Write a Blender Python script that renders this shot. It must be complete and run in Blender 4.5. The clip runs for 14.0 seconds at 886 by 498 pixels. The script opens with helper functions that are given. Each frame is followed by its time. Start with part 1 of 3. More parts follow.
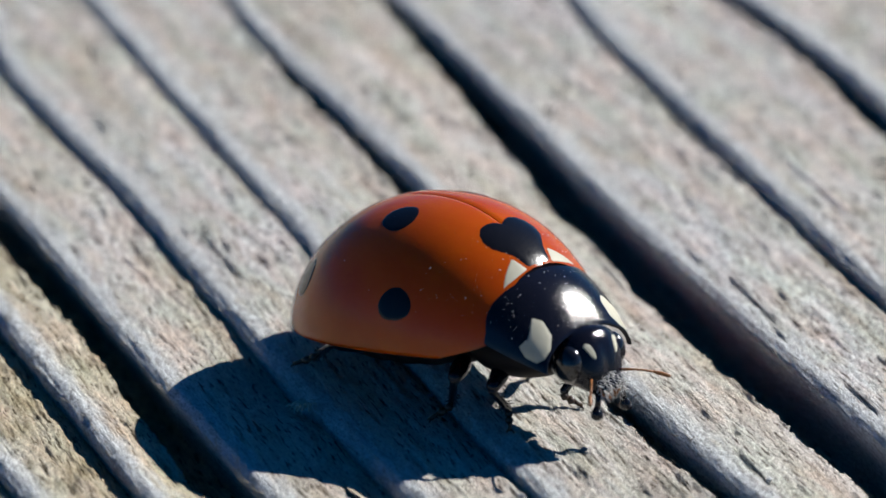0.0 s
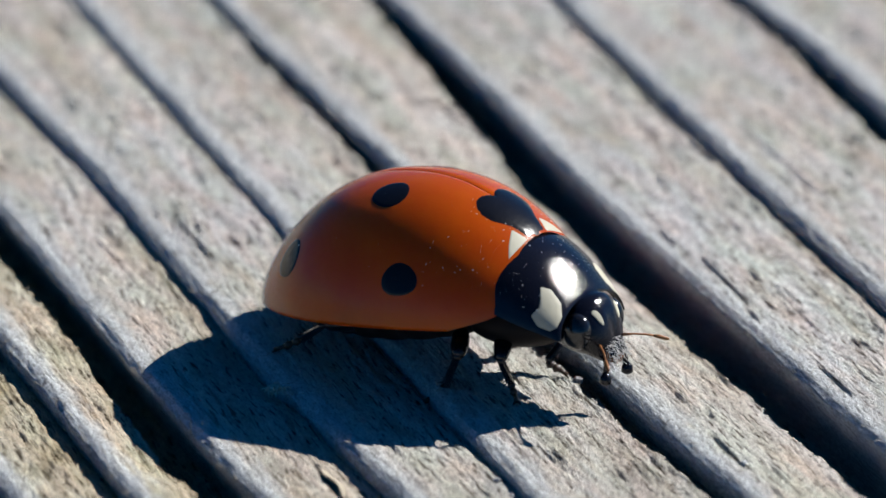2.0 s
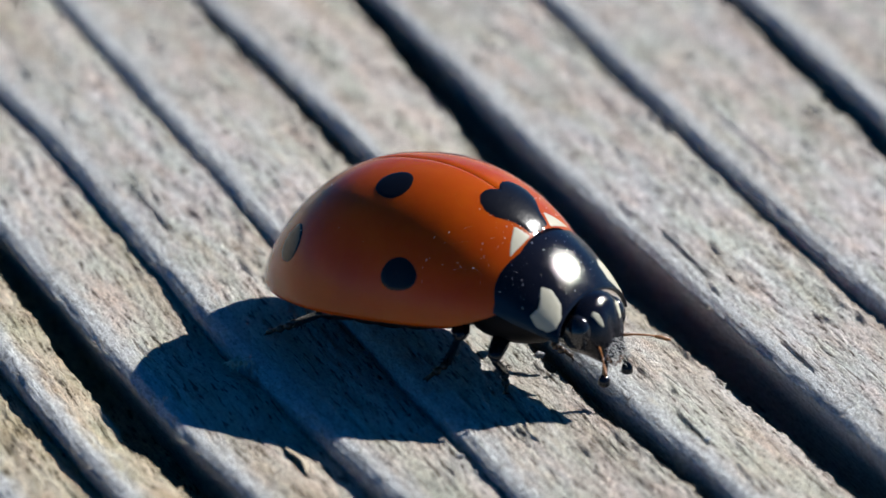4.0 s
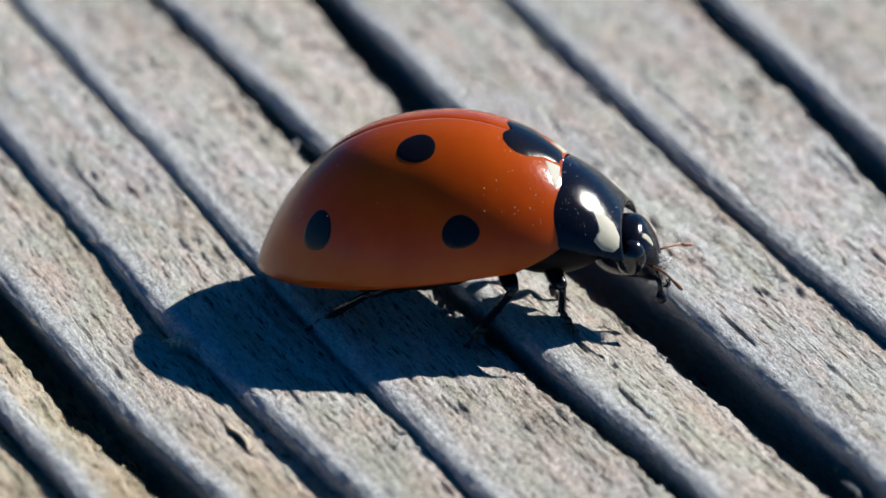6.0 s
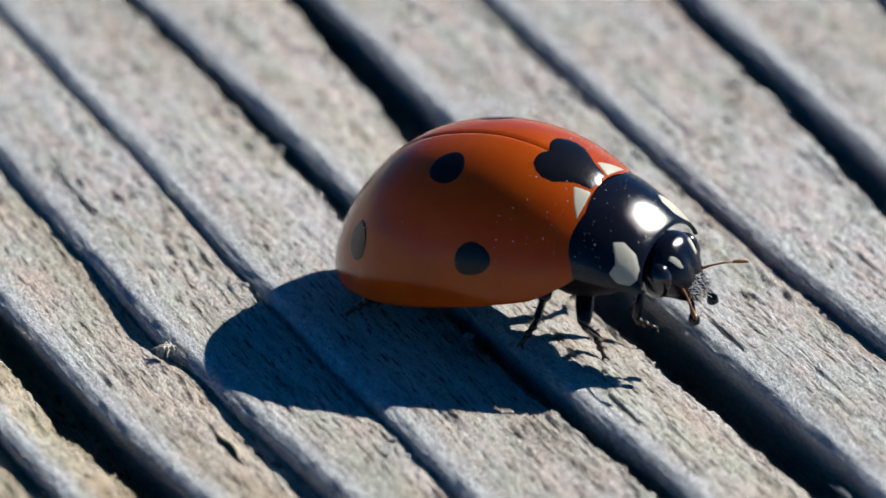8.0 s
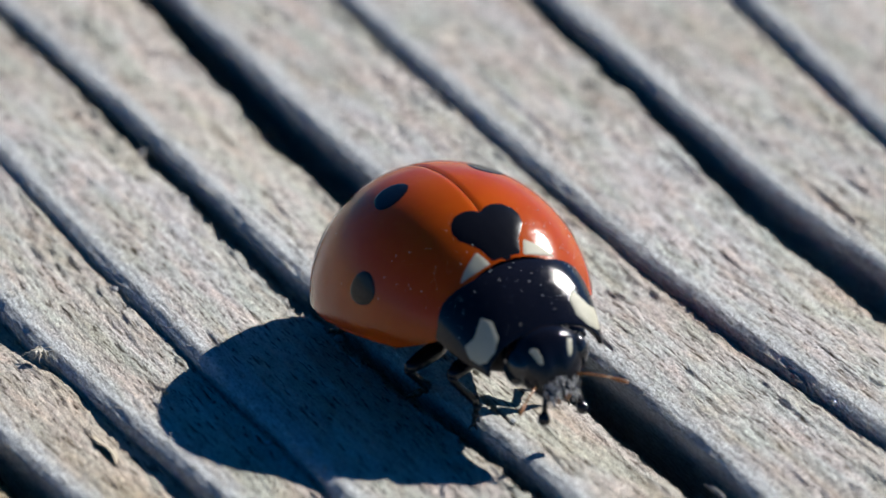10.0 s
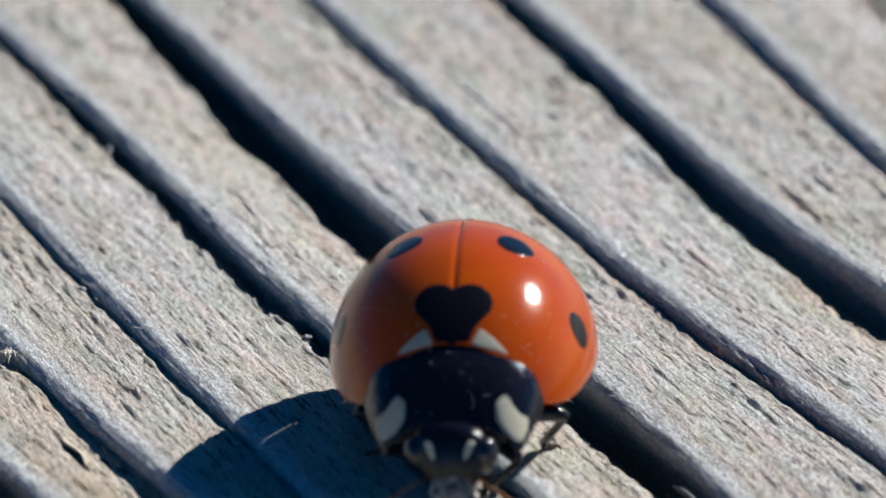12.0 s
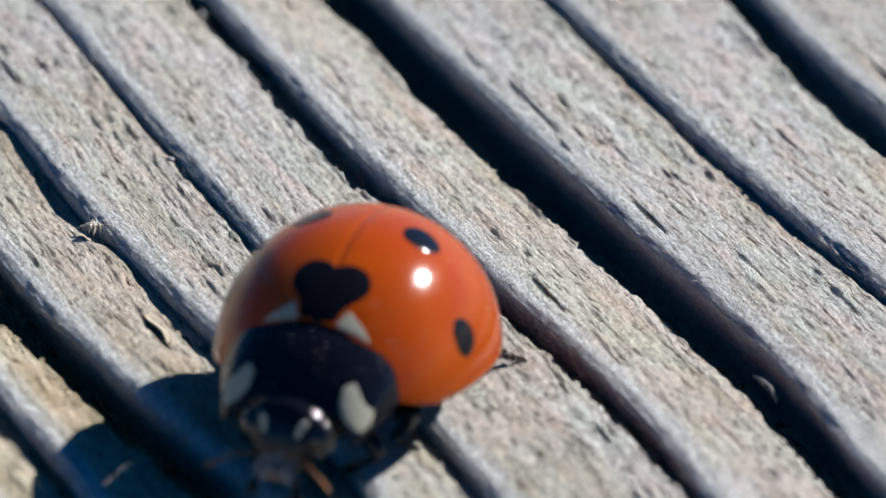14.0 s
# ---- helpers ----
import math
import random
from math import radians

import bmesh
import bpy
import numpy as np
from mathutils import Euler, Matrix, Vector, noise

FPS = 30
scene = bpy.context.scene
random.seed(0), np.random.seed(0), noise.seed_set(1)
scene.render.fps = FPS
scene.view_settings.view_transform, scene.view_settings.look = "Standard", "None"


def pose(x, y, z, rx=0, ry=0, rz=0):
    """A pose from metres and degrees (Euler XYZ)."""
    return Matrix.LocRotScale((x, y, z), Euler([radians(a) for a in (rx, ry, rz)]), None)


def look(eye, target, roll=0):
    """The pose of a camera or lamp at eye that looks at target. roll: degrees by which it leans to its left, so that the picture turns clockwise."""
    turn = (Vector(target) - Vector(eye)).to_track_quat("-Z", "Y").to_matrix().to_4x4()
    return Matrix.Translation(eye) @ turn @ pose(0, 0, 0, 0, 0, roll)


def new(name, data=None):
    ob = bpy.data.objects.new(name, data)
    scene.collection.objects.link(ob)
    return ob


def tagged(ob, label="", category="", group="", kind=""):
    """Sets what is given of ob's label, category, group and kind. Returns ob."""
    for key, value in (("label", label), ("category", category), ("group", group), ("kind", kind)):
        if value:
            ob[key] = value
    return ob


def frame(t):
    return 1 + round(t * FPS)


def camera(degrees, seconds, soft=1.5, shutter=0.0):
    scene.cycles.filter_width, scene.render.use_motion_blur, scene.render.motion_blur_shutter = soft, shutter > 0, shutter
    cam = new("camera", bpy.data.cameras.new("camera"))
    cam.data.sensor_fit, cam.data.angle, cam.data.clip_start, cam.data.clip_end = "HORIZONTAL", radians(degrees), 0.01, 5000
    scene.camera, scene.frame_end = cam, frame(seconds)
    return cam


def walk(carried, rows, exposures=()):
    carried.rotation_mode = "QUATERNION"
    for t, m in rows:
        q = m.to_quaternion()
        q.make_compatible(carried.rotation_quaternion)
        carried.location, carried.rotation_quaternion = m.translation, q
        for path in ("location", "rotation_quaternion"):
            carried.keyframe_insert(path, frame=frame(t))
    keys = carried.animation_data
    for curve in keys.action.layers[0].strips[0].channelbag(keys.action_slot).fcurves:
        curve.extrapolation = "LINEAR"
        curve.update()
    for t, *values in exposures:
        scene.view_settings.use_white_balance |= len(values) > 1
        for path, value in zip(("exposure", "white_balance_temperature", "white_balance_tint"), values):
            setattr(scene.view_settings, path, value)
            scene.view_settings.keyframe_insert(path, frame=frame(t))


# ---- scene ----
# All building is in millimetres; MM turns it into metres.
MM = 0.001
cam = camera(10.0, 14.0, soft=1.5)
PATH = [
    (0, (0.000, -95.916, 40.714), (0.000, -3.866, 1.641), -0.00),
    (0.5, (0.053, -95.755, 40.828), (-0.003, -3.741, 1.671), 0.03),
    (1, (0.029, -95.772, 40.966), (0.053, -3.830, 1.638), 0.04),
    (1.5, (-0.415, -95.514, 41.154), (0.022, -3.709, 1.510), 0.18),
    (2, (-0.471, -95.551, 41.307), (0.531, -3.918, 1.277), 0.10),
    (4.5, (-1.513, -95.007, 41.848), (1.524, -3.928, 0.673), 0.71),
    (5, (-1.452, -95.063, 41.738), (1.919, -4.029, 0.491), 0.65),
    (5.5, (-1.794, -94.877, 42.149), (2.069, -4.066, 0.455), 0.82),
    (6, (-1.727, -94.919, 41.953), (2.493, -4.124, 0.259), 0.73),
    (6.5, (-1.951, -94.880, 42.020), (2.400, -4.076, 0.359), 0.82),
    (7, (-1.761, -94.932, 42.073), (2.732, -4.179, 0.315), 0.65),
    (7.5, (-1.966, -94.882, 42.128), (2.778, -4.196, 0.254), 0.75),
    (8, (-2.420, -94.720, 42.415), (2.748, -4.130, 0.381), 0.65),
    (8.5, (-3.128, -94.709, 41.975), (3.699, -4.129, 0.157), 0.87),
    (11, (-4.177, -94.929, 43.304), (5.501, -4.958, 0.741), 1.38),
    (11.5, (-4.015, -94.915, 43.271), (5.904, -5.008, 0.630), 1.38),
    (12, (-4.646, -94.593, 43.507), (5.939, -4.846, 0.688), 1.65),
    (12.5, (-5.258, -94.116, 43.786), (5.947, -4.884, 0.059), 2.11),
    (13, (-5.145, -93.795, 44.459), (6.369, -5.404, -0.867), 2.66),
    (13.5, (-4.363, -93.749, 45.143), (5.313, -5.682, -1.230), 2.38),
    (14, (-3.433, -93.720, 45.599), (4.189, -5.844, -1.515), 1.95),
]


def mm(p):
    return tuple(v * MM for v in p)


walk(cam, [(t, look(mm(eye), mm(target), roll)) for t, eye, target, roll in PATH],
     exposures=[(0.0, 0.5), (14.0, 0.5)])
cam.data.dof.use_dof = True
cam.data.dof.focus_distance = 0.097
cam.data.dof.aperture_fstop = 116.0

# ---- world and sun ----
SUN = Vector((0.70, 0.43, 0.55)).normalized()
world = bpy.data.worlds.new("sky")
scene.world = world
world.use_nodes = True
wn = world.node_tree.nodes
sky = wn.new("ShaderNodeTexSky")
sky.sky_type = "NISHITA"
sky.sun_disc = False
sky.dust_density = 0.0
sky.ozone_density = 8.0
sky.altitude = 2000
sky.sun_elevation = math.asin(SUN.z)
sky.sun_rotation = math.atan2(SUN.x, SUN.y)
deep = wn.new("ShaderNodeHueSaturation")
deep.inputs["Saturation"].default_value = 1.25
world.node_tree.links.new(sky.outputs[0], deep.inputs["Color"])
world.node_tree.links.new(deep.outputs[0], wn["Background"].inputs[0])
wn["Background"].inputs[1].default_value = 0.047
sun_data = bpy.data.lights.new("sun", "SUN")
sun_data.energy = 5.0
sun_data.angle = radians(0.5)
sun_data.color = (1.0, 0.98, 0.95)
sun = new("sun", sun_data)
sun.matrix_world = look(SUN * 2.0, (0, 0, 0))


# ---- materials ----
def material(name, color=(0.5, 0.5, 0.5), rough=0.5, metal=0.0, coat=0.0, ior=1.5):
    m = bpy.data.materials.new(name)
    m.use_nodes = True
    b = m.node_tree.nodes["Principled BSDF"]
    b.inputs["Base Color"].default_value = (*color, 1)
    b.inputs["Roughness"].default_value = rough
    b.inputs["Metallic"].default_value = metal
    b.inputs["Coat Weight"].default_value = coat
    b.inputs["Coat Roughness"].default_value = 0.08
    b.inputs["IOR"].default_value = ior
    return m, m.node_tree, b


def coords(tree, scale, kind="Object"):
    """Object coordinates, scaled per axis (1 unit = 1 metre / scale)."""
    tc = tree.nodes.new("ShaderNodeTexCoord")
    mp = tree.nodes.new("ShaderNodeMapping")
    mp.inputs["Scale"].default_value = scale
    tree.links.new(tc.outputs[kind], mp.inputs["Vector"])
    return mp.outputs[0]


def noise_tex(tree, vec, scale=1.0, detail=4.0, rough=0.55):
    n = tree.nodes.new("ShaderNodeTexNoise")
    n.inputs["Scale"].default_value = scale
    n.inputs["Detail"].default_value = detail
    n.inputs["Roughness"].default_value = rough
    tree.links.new(vec, n.inputs["Vector"])
    return n.outputs["Fac"]


def ramp(tree, fac, stops):
    r = tree.nodes.new("ShaderNodeValToRGB")
    while len(r.color_ramp.elements) < len(stops):
        r.color_ramp.elements.new(0.5)
    for el, (pos, col) in zip(r.color_ramp.elements, stops):
        el.position = pos
        el.color = (*col, 1) if len(col) == 3 else col
    tree.links.new(fac, r.inputs[0])
    return r.outputs[0]


def mix(tree, kind, fac, a, b):
    n = tree.nodes.new("ShaderNodeMix")
    n.data_type = "RGBA"
    n.blend_type = kind
    for value, socket in ((fac, n.inputs[0]), (a, n.inputs[6]), (b, n.inputs[7])):
        if isinstance(value, (int, float)):
            socket.default_value = value
        elif isinstance(value, tuple):
            socket.default_value = (*value, 1)
        else:
            tree.links.new(value, socket)
    return n.outputs[2]


def bump(tree, bsdf, height, distance, strength=1.0, chain=None):
    n = tree.nodes.new("ShaderNodeBump")
    n.inputs["Distance"].default_value = distance
    n.inputs["Strength"].default_value = strength
    tree.links.new(height, n.inputs["Height"])
    if chain is not None:
        tree.links.new(chain, n.inputs["Normal"])
    tree.links.new(n.outputs[0], bsdf.inputs["Normal"])
    return n.outputs[0]


def wood_material():
    m, t, b = material("weathered_wood", rough=0.85)
    b.inputs["Specular IOR Level"].default_value = 0.2
    fibre = noise_tex(t, coords(t, (13000, 2600, 13000)), 1.0, 5.0, 0.62)
    streak = noise_tex(t, coords(t, (2600, 110, 2600)), 1.0, 4.0, 0.6)
    grain = noise_tex(t, coords(t, (1000, 130, 1000)), 1.0, 4.0, 0.55)
    patch = noise_tex(t, coords(t, (300, 120, 300)), 1.0, 3.0, 0.5)
    col = ramp(t, grain, [(0.3, (0.41, 0.365, 0.30)), (0.5, (0.495, 0.463, 0.41)), (0.7, (0.56, 0.545, 0.51))])
    col = mix(t, "MIX", ramp(t, patch, [(0.4, (0, 0, 0)), (0.65, (0.7, 0.7, 0.7))]), col, (0.50, 0.495, 0.49))
    mottle = noise_tex(t, coords(t, (1900, 700, 1900)), 1.0, 3.0, 0.6)
    col = mix(t, "MULTIPLY", 0.7, col, ramp(t, mottle, [(0.34, (1.04, 0.95, 0.88)), (0.5, (1, 1, 1)), (0.66, (0.94, 0.99, 1.0))]))
    blush = noise_tex(t, coords(t, (1300, 420, 1300)), 1.0, 2.0, 0.5)
    col = mix(t, "MULTIPLY", 0.7, col, ramp(t, blush, [(0.36, (0.93, 0.99, 0.93)), (0.5, (1, 1, 1)), (0.64, (1.06, 0.97, 0.97))]))
    col = mix(t, "MULTIPLY", 0.8, col, ramp(t, streak, [(0.3, (0.80, 0.76, 0.70)), (0.5, (1, 1, 1)), (0.7, (1.1, 1.1, 1.1))]))
    rim = t.nodes.new("ShaderNodeAttribute")
    rim.attribute_name = "ridge_edge"
    dirt = t.nodes.new("ShaderNodeAttribute")
    dirt.attribute_name = "ridge_dirt"
    crust = noise_tex(t, coords(t, (2500, 1200, 2500)), 1.0, 4.0, 0.6)
    stain = mix(t, "MULTIPLY", dirt.outputs["Fac"], (1, 1, 1), ramp(t, crust, [(0.35, (0.62, 0.54, 0.38)), (0.6, (0.98, 0.90, 0.72))]))
    col = mix(t, "MULTIPLY", 1.0, col, stain)
    worn = noise_tex(t, coords(t, (9000, 4500, 9000)), 1.0, 5.0, 0.65)
    grey = ramp(t, worn, [(0.33, (0.36, 0.365, 0.35)), (0.5, (0.485, 0.49, 0.475)), (0.66, (0.585, 0.59, 0.57))])
    col = mix(t, "MIX", rim.outputs["Fac"], col, grey)
    col = mix(t, "MULTIPLY", 0.8, col, ramp(t, fibre, [(0.30, (0.52, 0.49, 0.44)), (0.43, (0.95, 0.94, 0.93)), (0.68, (1.16, 1.15, 1.13))]))
    dash = noise_tex(t, coords(t, (14500, 1800, 14500)), 1.0, 3.0, 0.55)
    open_wood = t.nodes.new("ShaderNodeMath")
    open_wood.operation = "SUBTRACT"
    open_wood.inputs[0].default_value = 0.85
    t.links.new(rim.outputs["Fac"], open_wood.inputs[1])
    open_wood.use_clamp = True
    col = mix(t, "MULTIPLY", open_wood.outputs[0], col, ramp(t, dash, [(0.365, (0.13, 0.10, 0.07)), (0.43, (1, 1, 1))]))
    grit = noise_tex(t, coords(t, (24000, 11000, 24000)), 1.0, 4.0, 0.72)
    col = mix(t, "MULTIPLY", 1.0, col, ramp(t, grit, [(0.31, (0.50, 0.47, 0.43)), (0.46, (0.98, 0.98, 0.98)), (0.68, (1.24, 1.23, 1.21))]))
    bright = t.nodes.new("ShaderNodeVectorMath")
    bright.operation = "MULTIPLY"
    bright.inputs[1].default_value = (1.355, 1.39, 1.455)
    t.links.new(col, bright.inputs[0])
    t.links.new(bright.outputs[0], b.inputs["Base Color"])
    first = bump(t, b, fibre, 0.00009, 1.0)
    second = bump(t, b, dash, 0.00010, 0.8, first)
    bump(t, b, grit, 0.00010, 1.0, second)
    return m


WOOD = wood_material()


def shell_material():
    m, t, b = material("red_shell", (0.5, 0.05, 0.001), 0.15)
    b.inputs["Specular IOR Level"].default_value = 0.30
    n = noise_tex(t, coords(t, (600, 600, 600)), 1.0, 4.0)
    col = ramp(t, n, [(0.3, (0.35, 0.041, 0.0002)), (0.7, (0.44, 0.073, 0.0003))])
    t.links.new(col, b.inputs["Base Color"])
    b.inputs["Subsurface Weight"].default_value = 0.3
    b.inputs["Subsurface Radius"].default_value = (1.0, 0.32, 0.03)
    b.inputs["Subsurface Scale"].default_value = 0.0005
    swell = noise_tex(t, coords(t, (1100, 1100, 1100)), 1.0, 2.0)
    first = bump(t, b, swell, 0.00002, 0.5)
    fine = noise_tex(t, coords(t, (9000, 9000, 9000)), 1.0, 3.0)
    bump(t, b, fine, 0.000008, 0.5, first)
    return m


def chitin(name, color, rough, coat=0.4, pits=5200, depth=0.000008, spec=0.4):
    m, t, b = material(name, color, rough, coat=coat)
    b.inputs["Specular IOR Level"].default_value = spec
    fine = noise_tex(t, coords(t, (pits, pits, pits)), 1.0, 2.0)
    bump(t, b, fine, depth, 0.5)
    big = noise_tex(t, coords(t, (900, 900, 900)), 1.0, 3.0)
    col = ramp(t, big, [(0.3, tuple(c * 0.75 for c in color)), (0.7, tuple(min(1, c * 1.2) for c in color))])
    t.links.new(col, b.inputs["Base Color"])
    return m


RED = shell_material()
BLACK = chitin("black_chitin", (0.006, 0.006, 0.010), 0.11, 0.0, 26000, 0.000011, 0.38)
SPOT = chitin("black_spot", (0.006, 0.006, 0.008), 0.18, 0.0, spec=0.25)
DARK = chitin("dark_underside", (0.010, 0.008, 0.008), 0.6, 0.0, spec=0.15)
PALE = chitin("cream_chitin", (0.46, 0.435, 0.33), 0.55, 0.0, spec=0.25)
BROWN = chitin("amber_chitin", (0.28, 0.11, 0.03), 0.4, 0.2)
BROWN_DARK = chitin("brown_chitin", (0.05, 0.028, 0.015), 0.45, 0.2)
# pale grains: dust, and glints painted as specks on the neck shield
DUST_GLINT = material("dust_glints", (0.75, 0.73, 0.68), 0.8)[0]
EYE = chitin("eye", (0.01, 0.01, 0.012), 0.15, 0.6)


# ---- mesh helpers ----
def mesh_of(name, verts, faces, mats, smooth=True):
    me = bpy.data.meshes.new(name)
    me.from_pydata([tuple(c * MM for c in v) for v in verts], [], faces)
    for m in mats:
        me.materials.append(m)
    if smooth:
        me.polygons.foreach_set("use_smooth", [True] * len(me.polygons))
    me.update()
    return me


def part(name, me, parent, label=""):
    ob = new(name, me)
    ob.parent = parent
    if label:
        tagged(ob, label)
    return ob


def sheet(fn, nu, nv, close_v=False):
    """A grid of quads from fn(a, b), a and b from 0 to 1."""
    verts = [fn(i / nu, j / nv) for i in range(nu + 1) for j in range(nv + (0 if close_v else 1))]
    w = nv if close_v else nv + 1
    faces = []
    for i in range(nu):
        for j in range(nv):
            k = (j + 1) % w if close_v else j + 1
            faces.append((i * w + j, (i + 1) * w + j, (i + 1) * w + k, i * w + k))
    return verts, faces


def tube(points, radii, sides=10, caps=True):
    """A tapered round tube along points (mm)."""
    pts = [Vector(p) for p in points]
    verts, faces = [], []
    for i, p in enumerate(pts):
        d = (pts[min(i + 1, len(pts) - 1)] - pts[max(i - 1, 0)]).normalized()
        a = d.cross(Vector((0.13, 0.21, 1.0))).normalized()
        b = d.cross(a)
        for k in range(sides):
            w = 2 * math.pi * k / sides
            verts.append(tuple(p + radii[i] * (math.cos(w) * a + math.sin(w) * b)))
    for i in range(len(pts) - 1):
        for k in range(sides):
            n = (k + 1) % sides
            faces.append((i * sides + k, i * sides + n, (i + 1) * sides + n, (i + 1) * sides + k))
    if caps:
        faces.append(tuple(range(sides))[::-1])
        faces.append(tuple((len(pts) - 1) * sides + k for k in range(sides)))
    return verts, faces


def joined(*pieces):
    verts, faces = [], []
    for v, f in pieces:
        n = len(verts)
        verts += v
        faces += [tuple(n + k for k in face) for face in f]
    return verts, faces


def ball(centre, radii, n=12, m=16):
    def at(a, b):
        th, ph = math.pi * a, 2 * math.pi * b
        return (centre[0] + radii[0] * math.cos(th), centre[1] + radii[1] * math.sin(th) * math.cos(ph),
                centre[2] + radii[2] * math.sin(th) * math.sin(ph))
    return sheet(at, n, m, True)


# ---- the weathered board ----
# Furrows in the board's own axes: x across the grain, y along it.
# Each rim's course in powers of y.
FURROW_RIMS = [
    (-14.1, -0.08, 0.001, 0.0, 0.0),
    (-12.0, -0.08, 0.001, 0.0, 0.0),
    (-9.52, -0.0447),
    (-7.54, -0.0345, -0.000756, -0.000273),
    (-5.15, -0.00698, 8.41e-05, -0.00058, 6.58e-06, 1.78e-06),
    (-2.53, -0.00904, 0.000697, -5.08e-05, -1.22e-06, 1.06e-07),
    (0.771, -0.00679, -0.000206, -0.000361, 4.46e-06, 1.01e-06),
    (4.17, -0.0185, 0.00282, -3.82e-05, -8.86e-06, 6.35e-08),
    (7.58, 0.00955, 0.000356, -0.000118, 9.65e-06, 4.52e-07),
    (11.7, 0.0479, 0.00185, -0.000484),
    (15.6, 0.0999, 0.0, 0.0, 0.0),
    (19.3, 0.105, 0.0, 0.0, 0.0),
]
# Width (in powers of y) and extra depth of each.
FURROW_WIDTHS = [
    (0.45, 0.0, 0.0, 0.25),
    (0.4, 0.0, 0.0, 0.2),
    (0.52, 0.0, 0.0, 0.26),
    (0.78, -0.0105, 0.000175, 0.7),
    (0.352, -0.0119, 0.000972, 0.2),
    (0.25, -0.00578, 0.000379, 0.2),
    (0.569, -0.0106, -0.00102, 0.35),
    (1.09, -0.0261, -0.00184, 0.75),
    (0.32, -0.0048, -8.66e-05, 0.25),
    (0.67, -0.0291, 0.000837, 0.45),
    (0.407, 0.0048, 0.0, 0.2),
    (0.45, 0.0, 0.0, 0.25),
]


def furrow_x(k, y):
    y = np.clip(y, -19.0, 16.5)
    return sum(c * y**n for n, c in enumerate(FURROW_RIMS[k]))


def furrow_width(k, y):
    y = np.clip(y, -19.0, 16.5)
    a, b, c, deep = FURROW_WIDTHS[k]
    return np.maximum(1.1 * (a + b * y + c * y * y), 0.18)


def lattice(x, y, seed):
    """Smooth value noise on arrays, 0 to 1."""
    xi, yi = np.floor(x).astype(np.int64), np.floor(y).astype(np.int64)
    fx, fy = x - xi, y - yi
    fx, fy = fx * fx * (3 - 2 * fx), fy * fy * (3 - 2 * fy)

    def h(a, b):
        n = (a * 374761393 + b * 668265263 + seed * 974634521) & 0xFFFFFFFF
        n = ((n ^ (n >> 13)) * 1274126177) & 0xFFFFFFFF
        return ((n ^ (n >> 16)) & 0xFFFF) / 65535.0
    return (h(xi, yi) * (1 - fx) + h(xi + 1, yi) * fx) * (1 - fy) + (h(xi, yi + 1) * (1 - fx) + h(xi + 1, yi + 1) * fx) * fy


def layered(x, y, seed, octaves=3):
    total, amp, norm = 0.0, 1.0, 0.0
    for k in range(octaves):
        total = total + amp * lattice(x * 2**k, y * 2**k, seed + k)
        norm += amp
        amp *= 0.5
    return total / norm - 0.5


def step(a, b, x):
    k = np.clip((x - a) / (b - a), 0, 1)
    return k * k * (3 - 2 * k)


# Short drying cracks: x, y of the near end, length, width, depth.
CRACKS = [
    (4.97, -6.1, 3.3, 0.03, 0.24), (5.03, -10.6, 2.0, 0.028, 0.26), (1.92, -12.6, 2.0, 0.028, 0.26), (8.6, -1.8, 4.9, 0.03, 0.10),
    (-4.42, -0.3, 3.6, 0.03, 0.15), (-5.43, -11.0, 2.1, 0.035, 0.26), (1.8, 6.8, 3.3, 0.03, 0.10), (12.32, -7.4, 2.7, 0.035, 0.2),
    (7.93, -13.2, 1.4, 0.04, 0.25), (-3.5, -9.0, 1.4, 0.04, 0.15),
]
# Where a furrow widens (+) or closes (-): furrow number, y, reach, share.
SWELLS = [(4, -4.6, 1.5, 0.5), (4, -7.4, 1.2, -0.4)]


# How brown and dirty each ridge is.
TONES = (0.8, 0.9, 0.9, 0.25, 0.15, 0.1, 0.25, 0.1, 0.1, 0.15, 0.2)


# How far a ridge's worn edge drops.
ROUND = 0.10


